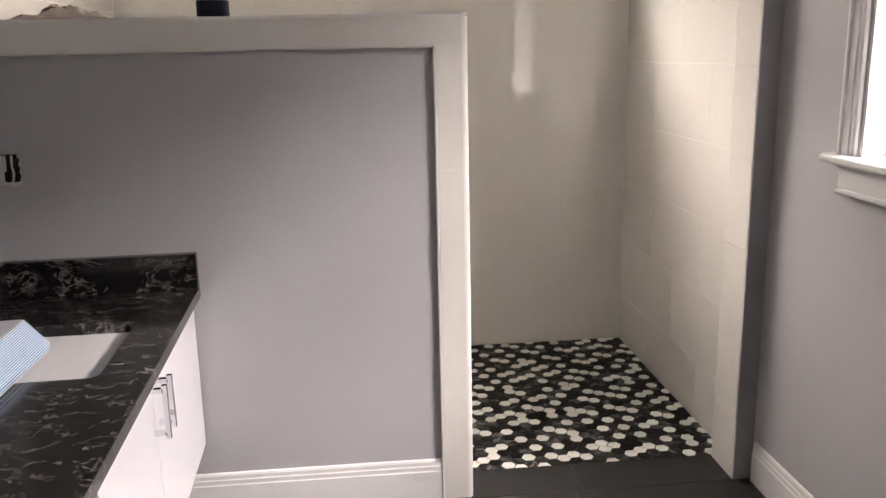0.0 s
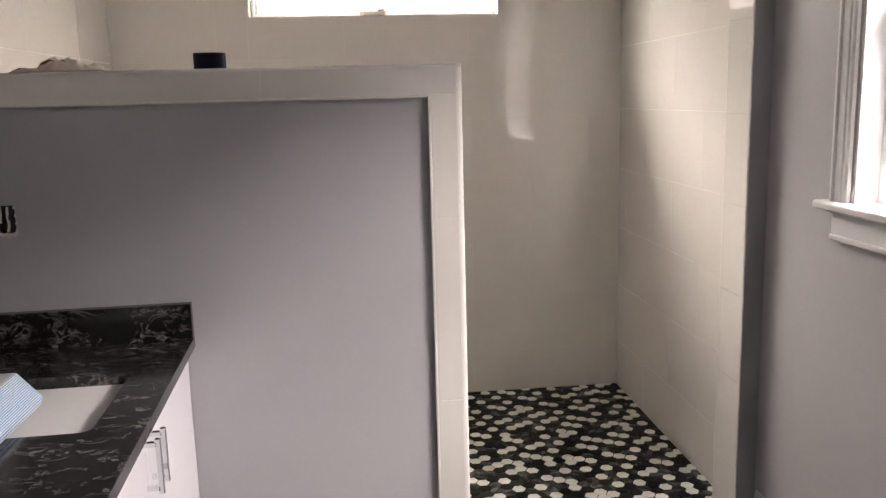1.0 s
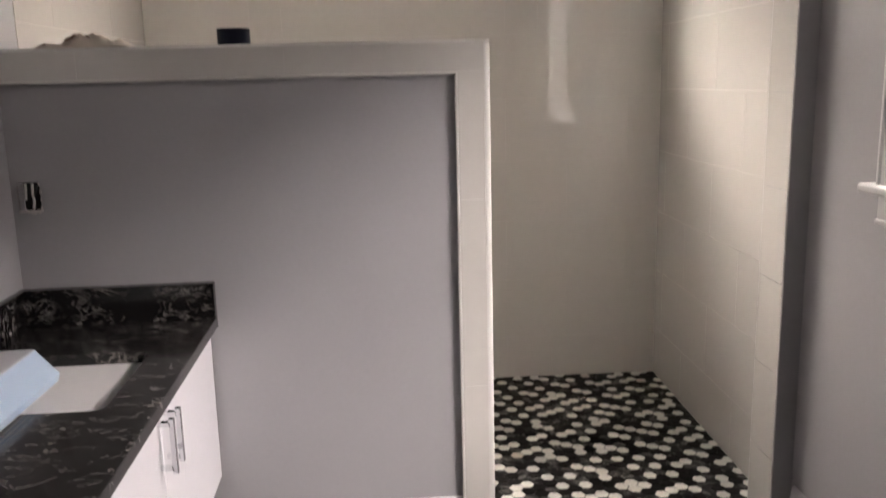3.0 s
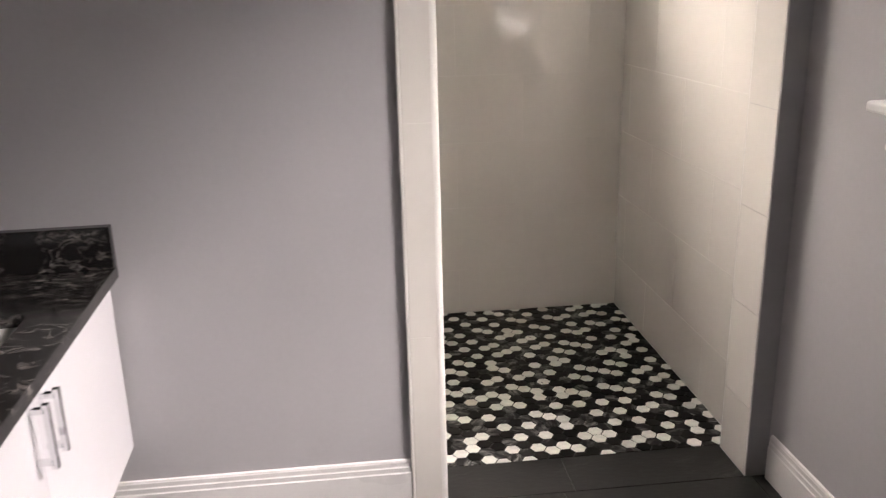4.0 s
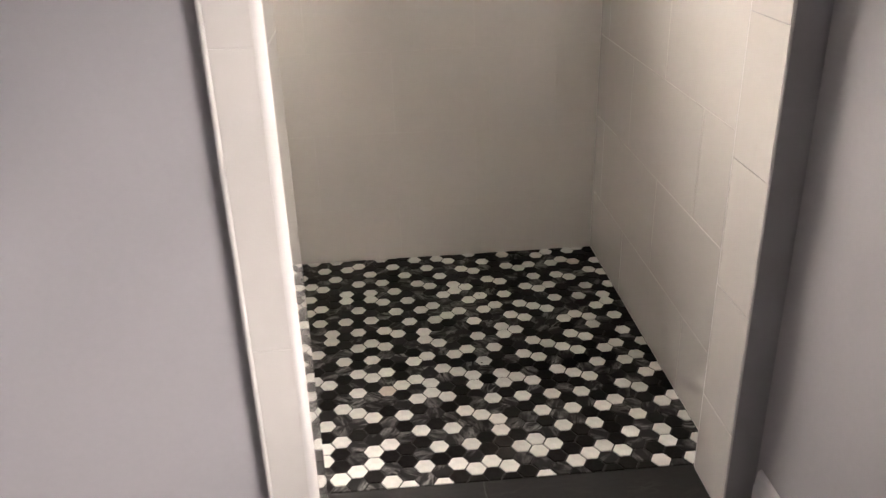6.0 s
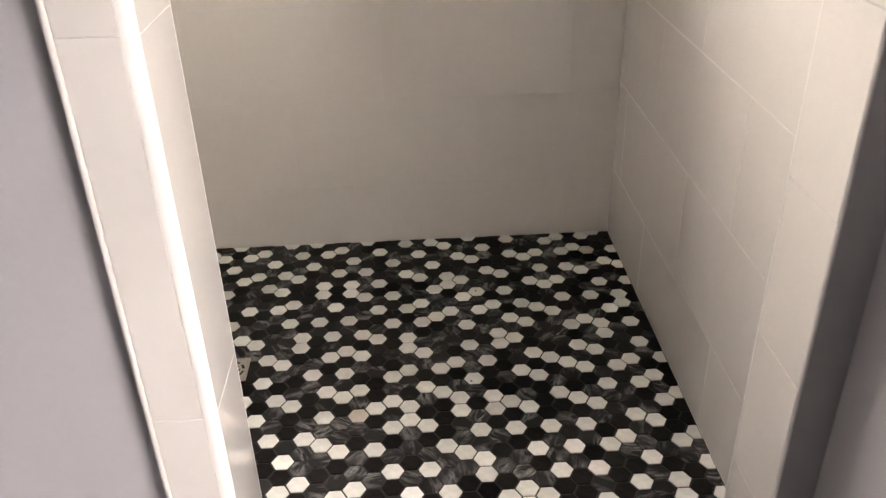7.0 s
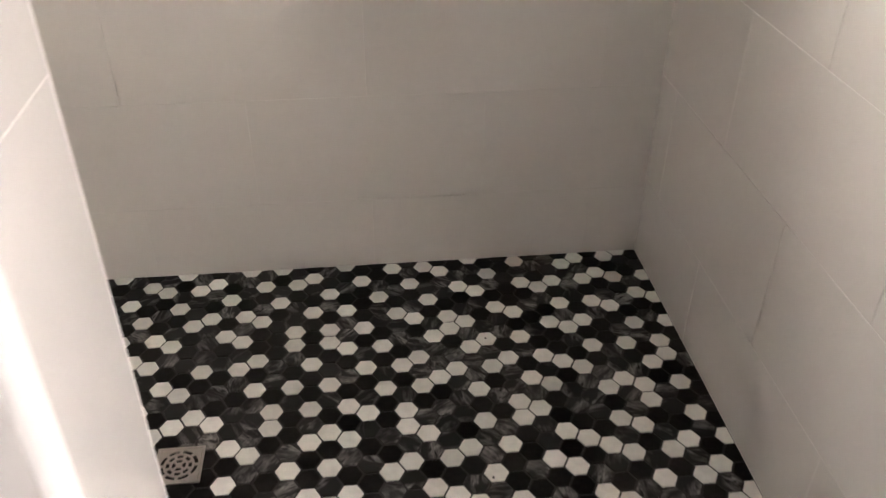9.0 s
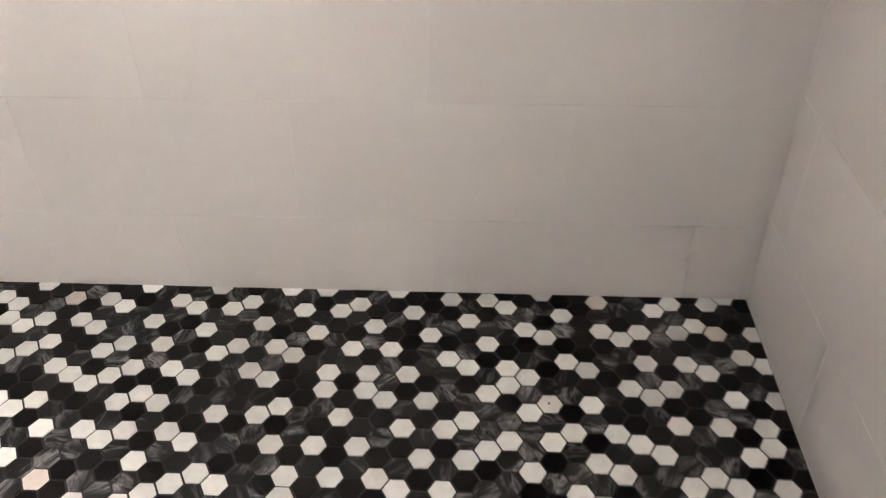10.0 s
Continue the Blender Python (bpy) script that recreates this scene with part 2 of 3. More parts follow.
def thing(name, place, label, category, kind="", group="", turn=0.0):
    """A thing of several parts: an Empty at its base."""
    ob = new(name)
    ob.empty_display_size = 0.05
    ob.matrix_basis = pose(*place, 0, 0, turn)
    return tagged(ob, label, category, group, kind)


def part(name, bm, mat, parent, label="", smooth=False, local=False):
    """A part of a thing, given in the world's metres, or in the thing's own where local."""
    if not local:
        bmesh.ops.transform(bm, matrix=world_of(parent).inverted(), verts=bm.verts)
    ob = new(name, finish(bm, name, mat, smooth))
    ob.parent = parent
    return tagged(ob, label)


def piece(name, me, parent, m):
    """A laid piece on a shared mesh, at the world pose m."""
    ob = new(name, me)
    ob.parent = parent
    ob.matrix_basis = world_of(parent).inverted() @ m
    return ob


def profile_bar(points, length):
    """A moulding: the outline (depth, height) drawn out along x by length."""
    bm = bmesh.new()
    a = [bm.verts.new((0, d, h)) for d, h in points]
    b = [bm.verts.new((length, d, h)) for d, h in points]
    bm.faces.new(a), bm.faces.new(b[::-1])
    for i in range(len(points)):
        j = (i + 1) % len(points)
        bm.faces.new((a[i], b[i], b[j], a[j]))
    return bm


def placed(bm, m):
    bmesh.ops.transform(bm, matrix=m, verts=bm.verts)
    return bm


def tube(points, radius, sides=8):
    """A round cable or rod along the points."""
    bm = bmesh.new()
    rings = []
    for i, p in enumerate(points):
        p = Vector(p)
        way = (Vector(points[min(i + 1, len(points) - 1)]) - Vector(points[max(i - 1, 0)])).normalized()
        side = way.orthogonal().normalized()
        up = way.cross(side)
        rings.append([bm.verts.new(p + radius * (math.cos(a) * side + math.sin(a) * up)) for a in (2 * math.pi * k / sides for k in range(sides))])
    for r, s in zip(rings, rings[1:]):
        for k in range(sides):
            bm.faces.new((r[k], r[(k + 1) % sides], s[(k + 1) % sides], s[k]))
    bm.faces.new(rings[0]), bm.faces.new(rings[-1][::-1])
    return bm


def ring(bm, r0, r1, z0, z1, a0=0.0, a1=2 * math.pi, steps=48, centre=(0, 0)):
    """A flat ring, or a part of one between two angles."""
    full = a1 - a0 > 6.28
    count = steps if full else steps + 1
    rows = []
    for i in range(count):
        a = a0 + (a1 - a0) * i / steps
        c, s = math.cos(a), math.sin(a)
        rows.append([bm.verts.new((centre[0] + r * c, centre[1] + r * s, z)) for r, z in ((r0, z0), (r1, z0), (r1, z1), (r0, z1))])
    for i in range(steps):
        p, q = rows[i], rows[(i + 1) % count]
        for k in range(4):
            bm.faces.new((p[k], p[(k + 1) % 4], q[(k + 1) % 4], q[k]))
    if not full:
        bm.faces.new(rows[0]), bm.faces.new(rows[-1][::-1])
    return bm


# ---- the plan ----
TOP = 1.650          # top of the half wall
HALF = 0.184         # its thickness
FIELD = 0.016        # its painted field lies this far behind the tiled border
BACK = 1.552         # face of the shower's back wall
LEFT, RIGHT = -1.470, 1.014   # faces of the shower's side walls
POST = 0.948         # face of the tiled post opposite the half wall
SIDE = 1.020         # face of the painted window wall
REAR, CEILING = -3.7, 2.60
WX0, WX1, WZ0, WZ1 = -0.826, 0.402, 1.934, 2.50   # shower window opening
SY0, SY1, SZ0, SZ1 = -1.60, -0.476, 1.222, 2.30    # side window opening

# ---- floor, walls, ceiling ----
floor = solid("floor", blocks((LEFT - 0.2, SIDE + 0.2, REAR - 0.2, 0.192, -0.12, -0.004)), SLATEGROUT,
              "charcoal stone-look floor tiles with dark grout", "floor", "structure")
shower_floor = solid("shower_floor", blocks((LEFT - 0.2, RIGHT + 0.2, 0.192, BACK + 0.2, -0.12, -0.003)), HEXGROUT,
                     "black, grey and white marble hexagon mosaic shower floor", "floor", "structure")
solid("ceiling", blocks((LEFT - 0.2, SIDE + 0.3, REAR - 0.2, BACK + 0.3, CEILING, CEILING + 0.1)), CEIL, "plain white painted ceiling", "ceiling", "structure")

ROUND = 0.018        # radius of the half wall's rounded corner strip
G = 0.009            # tile thickness; the backing lies this far behind the tile faces
wall_back = solid("wall_back", blocks((LEFT - 0.2, WX0, BACK + 0.0007, BACK + 0.16, -0.1, CEILING), (WX1, SIDE + 0.3, BACK + 0.0007, BACK + 0.16, -0.1, CEILING),
                                     (WX0, WX1, BACK + 0.0007, BACK + 0.16, -0.1, WZ0), (WX0, WX1, BACK + 0.0007, BACK + 0.16, WZ1, CEILING)),
                  GROUT, "shower back wall of large white tiles with a high window", "wall", "structure")
wall_right = solid("wall_right", blocks((RIGHT + 0.0007, RIGHT + 0.16, HALF + 0.001, BACK + 0.0009, -0.1, CEILING)), GROUT,
                   "shower side wall of large glossy white tiles", "wall", "structure")
wall_left = solid("wall_left", blocks((LEFT - 0.16, LEFT - 0.0007, HALF + 0.001, BACK + 0.0009, -0.1, CEILING)), GROUT,
                  "shower end wall of large glossy white tiles", "wall", "structure")
solid("wall_vanity", blocks((LEFT - 0.16, LEFT - 0.002, REAR, HALF, -0.1, CEILING)), PAINT, "plain grey painted wall behind the vanity", "wall", "structure")
solid("wall_rear", blocks((LEFT - 0.16, SIDE + 0.2, REAR - 0.15, REAR, -0.1, CEILING)), PAINT, "plain grey painted wall closing the room", "wall", "structure")
wall_side = solid("wall_side", blocks((SIDE, SIDE + 0.14, REAR, SY0, -0.1, CEILING), (SIDE, SIDE + 0.14, SY1, HALF, -0.1, CEILING),
                                     (SIDE, SIDE + 0.14, SY0, SY1, -0.1, SZ0), (SIDE, SIDE + 0.14, SY0, SY1, SZ1, CEILING)),
                  PAINT, "grey painted wall with a white-cased window", "wall", "structure")
# the post: a tiled jamb face towards the opening, painted on its front
post = solid("wall_post", blocks((POST + 0.0012, SIDE, 0.0, HALF, -0.1, CEILING)), PAINT, "narrow wall end, tiled inside and painted grey in front", "wall", "structure")
# half wall: painted core behind a tiled border
half_wall = solid("wall_half", blocks((LEFT - 0.01, -0.0012, FIELD, HALF - 0.0012, -0.1, TOP - 0.0012)), PAINT,
                  "grey painted half wall bordered with white tile", "half wall", "structure")

# bright cloudy distance outside the two windows
solid("backdrop", blocks((6.5, 6.6, -8, 5, -0.5, 2.7)), HAZE, "bright cloudy distance beyond the side window", "backdrop", "structure")
solid("backdrop", blocks((-4, 4, 7.0, 7.1, 1.0, 3.9)), HAZE, "bright cloudy distance beyond the shower window", "backdrop", "structure")

# ---- wall tiles ----
TILES = {}


def tile_mesh(w, h):
    key = (round(w, 3), round(h, 3))
    if key not in TILES:
        bm = bmesh.new()
        box(bm, 0, w, 0, G, 0, h)
        bmesh.ops.bevel(bm, geom=[e for e in bm.edges if all(v.co.y < 0.001 for v in e.verts)], offset=0.0004, segments=1, affect="EDGES")
        TILES[key] = finish(bm, "tile", TILE)
    return TILES[key]


def tile_at(parent, m, u0, u1, v0, v1, joint=0.0015):
    """One tile on a wall whose pose m has u along x, height along z and its face towards -y."""
    if u1 - u0 > 0.012 and v1 - v0 > 0.012:
        piece("tile", tile_mesh(u1 - u0 - joint, v1 - v0 - joint), parent, m @ pose(u0 + joint / 2, random.uniform(-0.0003, 0.0001), v0 + joint / 2))


def tile_wall(parent, m, length, v_start, v_end, first, starts, hole=None, row=0.305, wide=0.61):
    """Rows of tiles in running bond; first is the lowest joint, starts the first upright joint of alternate rows."""
    v, k = first - row, 0
    while v < v_end:
        a, b = max(v, v_start), min(v + row, v_end)
        u = starts[k % len(starts)] - 20 * wide
        while u < length:
            p, q = max(u, 0), min(u + wide, length)
            if q > p and b > a:
                if hole and p < hole[1] and q > hole[0] and a < hole[3] and b > hole[2]:
                    if p < hole[0]:
                        tile_at(parent, m, p, hole[0], a, b)
                    if q > hole[1]:
                        tile_at(parent, m, hole[1], q, a, b)
                    if a < hole[2]:
                        tile_at(parent, m, max(p, hole[0]), min(q, hole[1]), a, hole[2])
                    if b > hole[3]:
                        tile_at(parent, m, max(p, hole[0]), min(q, hole[1]), hole[3], b)
                else:
                    tile_at(parent, m, p, q, a, b)
            u += wide
        v += row
        k += 1


tile_wall(wall_back, pose(LEFT, BACK, 0), RIGHT - LEFT, 0.0, CEILING, 0.218, (0.548 - LEFT + 0.305, 0.548 - LEFT), (WX0 - LEFT, WX1 - LEFT, WZ0, WZ1))
tile_wall(wall_right, pose(RIGHT, BACK, 0, 0, 0, -90), BACK - HALF, 0.0, CEILING, 0.248, (0.42, 0.115))
tile_wall(wall_left, pose(LEFT, HALF, 0, 0, 0, 90), BACK - HALF, 0.0, CEILING, 0.218, (0.3, 0.6))
tile_wall(post, pose(POST, HALF - 0.004, 0, 0, 0, -90), HALF - 0.008, 0.0, CEILING, 0.230, (0.0,), row=0.309)
tile_wall(half_wall, pose(0.0, ROUND + 0.001, 0, 0, 0, 90), HALF - ROUND - 0.006, 0.0, TOP - 0.012, 0.548, (0.0,), row=0.611)
tile_wall(half_wall, pose(0.0, HALF, 0, 0, 0, 180), -LEFT, 0.0, TOP - 0.012, 0.218, (0.2, 0.5))
# border on the front: upright pieces, then the top band
for z0, z1 in ((0.0, 0.548), (0.548, 1.163), (1.163, TOP - 0.094)):
    tile_at(half_wall, pose(0, 0, 0), -0.100, -ROUND - 0.001, z0, z1)
for x0, x1 in ((-0.620, -ROUND - 0.001), (-1.232, -0.620), (LEFT, -1.232)):
    tile_at(half_wall, pose(0, 0, 0), x0, x1, TOP - 0.094, TOP - 0.0085)
    # cap laid flat on top
for x0, x1 in ((-0.620, -0.0085), (-1.232, -0.620), (LEFT, -1.232)):
    tile_at(half_wall, pose(0, 0.0085, TOP, -90), x0, x1, 0.0, HALF - 0.017)


def quarter(length, r=0.012):
    """A rounded tile edge: a quarter round, drawn out along x, its corner at the origin towards -y and +z."""
    pts = [(r, -r), (r, 0)] + [(r - r * math.sin(a), -r + r * math.cos(a)) for a in (math.pi / 2 * k / 6 for k in range(1, 7))]
    return profile_bar(pts, length)


part("edge_trim", placed(quarter(TOP, ROUND), Matrix(((0, 0, 1, 0.0), (0, 1, 0, 0.0), (1, 0, 0, 0), (0, 0, 0, 1)))), EDGE, half_wall, "rounded white edge strip", True)
part("edge_trim", placed(quarter(-LEFT - 0.002), pose(LEFT, 0.0, TOP)), EDGE, half_wall, "rounded white edge strip", True)
part("edge_trim", placed(quarter(-LEFT - 0.002), Matrix(((1, 0, 0, LEFT), (0, -1, 0, HALF), (0, 0, 1, TOP), (0, 0, 0, 1)))), EDGE, half_wall, "", True)
part("edge_trim", placed(quarter(CEILING - 0.002, 0.004), Matrix(((0, 0, -1, POST), (0, 1, 0, -0.001), (1, 0, 0, 0), (0, 0, 0, 1)))), EDGE, post, "slim white edge strip", True)
part("edge_trim", placed(quarter(CEILING - 0.002, 0.008), Matrix(((0, 0, -1, POST - 0.0005), (0, -1, 0, HALF + 0.001), (1, 0, 0, 0), (0, 0, 0, 1)))), EDGE, post, "slim white edge strip", True)
# pale bedding behind the border tiles, so that their joints read as grout
part("tile_bed", blocks((-0.1005, -ROUND + 0.002, 0.0012, FIELD - 0.0001, 0.0, TOP - 0.006), (LEFT, -0.1005, 0.0012, FIELD - 0.0001, TOP - 0.0945, TOP - 0.006)), GROUT, half_wall)
part("tile_bed", blocks((-0.0012, -0.0006, ROUND + 0.002, HALF - 0.0012, 0.0, TOP - 0.0013)), GROUT, half_wall)
part("tile_bed", blocks((LEFT, -0.002, 0.0105, HALF - 0.0012, TOP - 0.0012, TOP - 0.0006)), GROUT, half_wall)
# slim raised bead along the inner side of the border
part("bead", box(bmesh.new(), -0.1105, -0.1005, -0.002, FIELD + 0.002, 0.0, TOP - 0.0945, 0.004, 3), TILE, half_wall, "slim white bead")
part("bead", box(bmesh.new(), LEFT, -0.1005, -0.002, FIELD + 0.002, TOP - 0.1035, TOP - 0.0945, 0.004, 3), TILE, half_wall, "slim white bead")

# ---- baseboards ----
BASE = [(0, 0), (-0.015, 0), (-0.015, 0.108), (-0.0125, 0.112), (-0.0125, 0.126), (-0.010, 0.130), (-0.0095, 0.142), (-0.006, 0.149), (0, 0.151)]
solid("baseboard", placed(profile_bar(BASE, -0.1115 - LEFT), pose(LEFT, FIELD - 0.0002, 0)), WOODWORK, "white moulded baseboard along the half wall", "baseboard", "structure")
solid("baseboard", placed(profile_bar(BASE, -0.022 - REAR), pose(SIDE, -0.022, 0, 0, 0, -90)), WOODWORK, "white moulded baseboard below the window", "baseboard", "structure")

# ---- side window ----


def side_window():
    w = thing("window_1", (SIDE, (SY0 + SY1) / 2, SZ0), "tall white-cased window with a deep stool, daylight outside", "window", "structure")
    case = [(0, 0), (-0.022, 0), (-0.024, 0.006), (-0.024, 0.016), (-0.018, 0.022), (-0.017, 0.060), (-0.014, 0.066), (-0.014, 0.080), (-0.010, 0.090), (0, 0.092)]
    case = [(d, h * 0.72) for d, h in case]
    high = SZ1 - SZ0
    for y, flip in ((SY1, 1), (SY0, -1)):
        # outer, thicker edge lies away from the glass
        pts = [(d, flip * (0.066 - h)) for d, h in case]
        part("casing", placed(profile_bar(pts, high + 0.09), Matrix(((0, 1, 0, SIDE), (0, 0, 1, y + flip * 0.010), (1, 0, 0, SZ0), (0, 0, 0, 1)))), WOODWORK, w, "stepped white casing")
    pts = [(d, 0.066 - h) for d, h in case]
    part("head_casing", placed(profile_bar(pts, SY1 - SY0 + 0.2), Matrix(((0, 1, 0, SIDE), (1, 0, 0, SY0 - 0.1), (0, 0, 1, SZ1 + 0.01), (0, 0, 0, 1)))), WOODWORK, w)
    part("stool", box(bmesh.new(), SIDE - 0.045, SIDE + 0.10, SY0 - 0.135, SY1 + 0.130, SZ0 - 0.022, SZ0 + 0.004, 0.009, 4), WOODWORK, w, "rounded white window stool")
    part("apron", box(bmesh.new(), SIDE - 0.020, SIDE, SY0 - 0.085, SY1 + 0.062, SZ0 - 0.088, SZ0 - 0.022, 0.002), WOODWORK, w)
    part("apron_bead", box(bmesh.new(), SIDE - 0.026, SIDE, SY0 - 0.090, SY1 + 0.066, SZ0 - 0.104, SZ0 - 0.088, 0.005, 3), WOODWORK, w)
    for y0, y1 in ((SY1 - 0.012, SY1), (SY0, SY0 + 0.012)):
        part("jamb", blocks((SIDE + 0.001, SIDE + 0.139, y0, y1, SZ0, SZ1)), WOODWORK, w)
    part("head_jamb", blocks((SIDE + 0.001, SIDE + 0.139, SY0 + 0.012, SY1 - 0.012, SZ1 - 0.012, SZ1)), WOODWORK, w)
    mid = (SZ0 + SZ1) / 2
    for k, (z0, z1) in enumerate(((SZ0, mid + 0.02), (mid - 0.02, SZ1 - 0.012))):
        x = SIDE + 0.07 + 0.033 * k
        y0, y1, s = SY0 + 0.012, SY1 - 0.012, 0.024
        sash = part("sash", blocks((x, x + 0.03, y0, y0 + s, z0, z1), (x, x + 0.03, y1 - s, y1, z0, z1), (x, x + 0.03, y0 + s, y1 - s, z0, z0 + s), (x, x + 0.03, y0 + s, y1 - s, z1 - s, z1)), VINYL, w, "white vinyl sash")
        pane = part("pane", blocks((x + 0.012, x + 0.016, y0 + s - 0.004, y1 - s + 0.004, z0 + s - 0.004, z1 - s + 0.004)), GLASS, sash)
        pane.visible_shadow = False


side_window()


# ---- shower window ----


def shower_window():
    w = thing("window_2", ((WX0 + WX1) / 2, BACK, WZ0), "high white awning window with a crank and glass stickers", "window", "structure")
    t = 0.012
    y1 = BACK + 0.155
    for r in ((WX0, WX0 + t, BACK + 0.001, y1, WZ0, WZ1), (WX1 - t, WX1, BACK + 0.001, y1, WZ0, WZ1), (WX0 + t, WX1 - t, BACK + 0.001, y1, WZ0, WZ0 + t), (WX0 + t, WX1 - t, BACK + 0.001, y1, WZ1 - t, WZ1)):
        part("reveal", blocks(r), TILE, w, "white tiled reveal")
    x0, x1, z0, z1, s = WX0 + t, WX1 - t, WZ0 + t, WZ1 - t, 0.018
    y = BACK + 0.095
    part("window_frame", blocks((x0, x0 + s, y, y + 0.06, z0, z1), (x1 - s, x1, y, y + 0.06, z0, z1), (x0 + s, x1 - s, y, y + 0.06, z0, z0 + s), (x0 + s, x1 - s, y, y + 0.06, z1 - s, z1), bevel=0.003), VINYL, w)
    a, b, c, d, q = x0 + s, x1 - s, z0 + s, z1 - s, 0.014
    sash = part("sash", blocks((a, a + q, y + 0.012, y + 0.05, c, d), (b - q, b, y + 0.012, y + 0.05, c, d), (a + q, b - q, y + 0.012, y + 0.05, c, c + q), (a + q, b - q, y + 0.012, y + 0.05, d - q, d), bevel=0.002), VINYL, w)
    pane = part("pane", blocks((a + q - 0.004, b - q + 0.004, y + 0.028, y + 0.032, c + q - 0.004, d - q + 0.004)), GLASS, sash)
    pane.visible_shadow = False
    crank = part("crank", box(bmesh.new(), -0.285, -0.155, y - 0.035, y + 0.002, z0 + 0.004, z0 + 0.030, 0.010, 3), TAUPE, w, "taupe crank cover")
    part("crank_handle", box(bmesh.new(), -0.20, -0.165, y - 0.045, y - 0.033, z0 + 0.024, z0 + 0.036, 0.003), STEEL, crank)
    for x in (x0 + 0.010, x1 - 0.022):
        part("latch", box(bmesh.new(), x, x + 0.014, y - 0.020, y + 0.002, 2.05, 2.20, 0.006, 3), VINYL, w, "slim white latch")
    # stickers on the glass; the print cannot be read and is drawn as bars
    g = y + 0.027
    bz = 2.177
    sticker = thing("window_sticker", (-0.2, g, bz), "printed glass label in blue, pale cyan and white", "sticker")
    part("sheet", blocks((-0.347, -0.213, g - 0.001, g, bz, bz + 0.20), (-0.213, -0.102, g - 0.001, g, bz + 0.040, bz + 0.20)), LABELPALE, sticker)
    part("blue_field", blocks((-0.213, -0.180, g - 0.002, g - 0.001, bz, bz + 0.040)), LABELLIGHT, sticker)
    part("blue_field", blocks((-0.180, -0.102, g - 0.002, g - 0.001, bz + 0.002, bz + 0.028)), LABELBLUE, sticker)
    part("white_field", blocks((-0.100, -0.006, g - 0.002, g - 0.001, bz, bz + 0.18)), LABELCLEAR, sticker)
    for k in range(6):
        z = bz + 0.022 + 0.024 * k
        for x0, x1 in ((-0.092, -0.070), (-0.066, -0.058), (-0.036, -0.016)):
            part("bar", blocks((x0, x1 - 0.005 * (k % 2), g - 0.003, g - 0.002, z, z + 0.006)), LABELDARK, sticker)
    for k in range(3):
        part("bar", blocks((-0.176 + 0.025 * k, -0.158 + 0.025 * k, g - 0.003, g - 0.002, bz + 0.006, bz + 0.022)), LABELDARK, sticker)
    part("bar", blocks((-0.180, -0.102, g - 0.003, g - 0.002, bz + 0.034, bz + 0.042)), LABELBLUE, sticker)
    part("border", blocks((-0.347, -0.213, g - 0.003, g - 0.002, bz - 0.006, bz), (-0.180, -0.003, g - 0.003, g - 0.002, bz - 0.006, bz), (-0.006, -0.003, g - 0.003, g - 0.002, bz, bz + 0.18)), LABELDARK, sticker)
    small = thing("window_sticker", (-0.05, g, bz - 0.075), "small clear glass label with a green mark", "sticker")
    lo, hi = bz - 0.022, bz - 0.010
    part("sheet", blocks((-0.085, -0.002, g - 0.001, g, bz - 0.070, hi)), LABELFAINT, small)
    part("border", blocks((-0.085, -0.002, g - 0.002, g - 0.001, lo, lo + 0.002), (-0.085, -0.002, g - 0.002, g - 0.001, hi - 0.002, hi), (-0.085, -0.083, g - 0.002, g - 0.001, lo + 0.002, hi - 0.002), (-0.004, -0.002, g - 0.002, g - 0.001, lo + 0.002, hi - 0.002)), LABELDARK, small)
    part("mark", blocks((-0.048, -0.010, g - 0.002, g - 0.001, bz - 0.044, bz - 0.032)), LABELGREEN, small)
    part("bar", blocks((-0.075, -0.025, g - 0.002, g - 0.001, bz - 0.066, bz - 0.064)), LABELCLEAR, small)


shower_window()

# ---- vanity ----
VX, VTURN = -0.880, 1.9     # front edge of the worktop where it meets the half wall; the unit stands slightly askew
VW = -VX + LEFT             # negative: back edge in the unit's own x


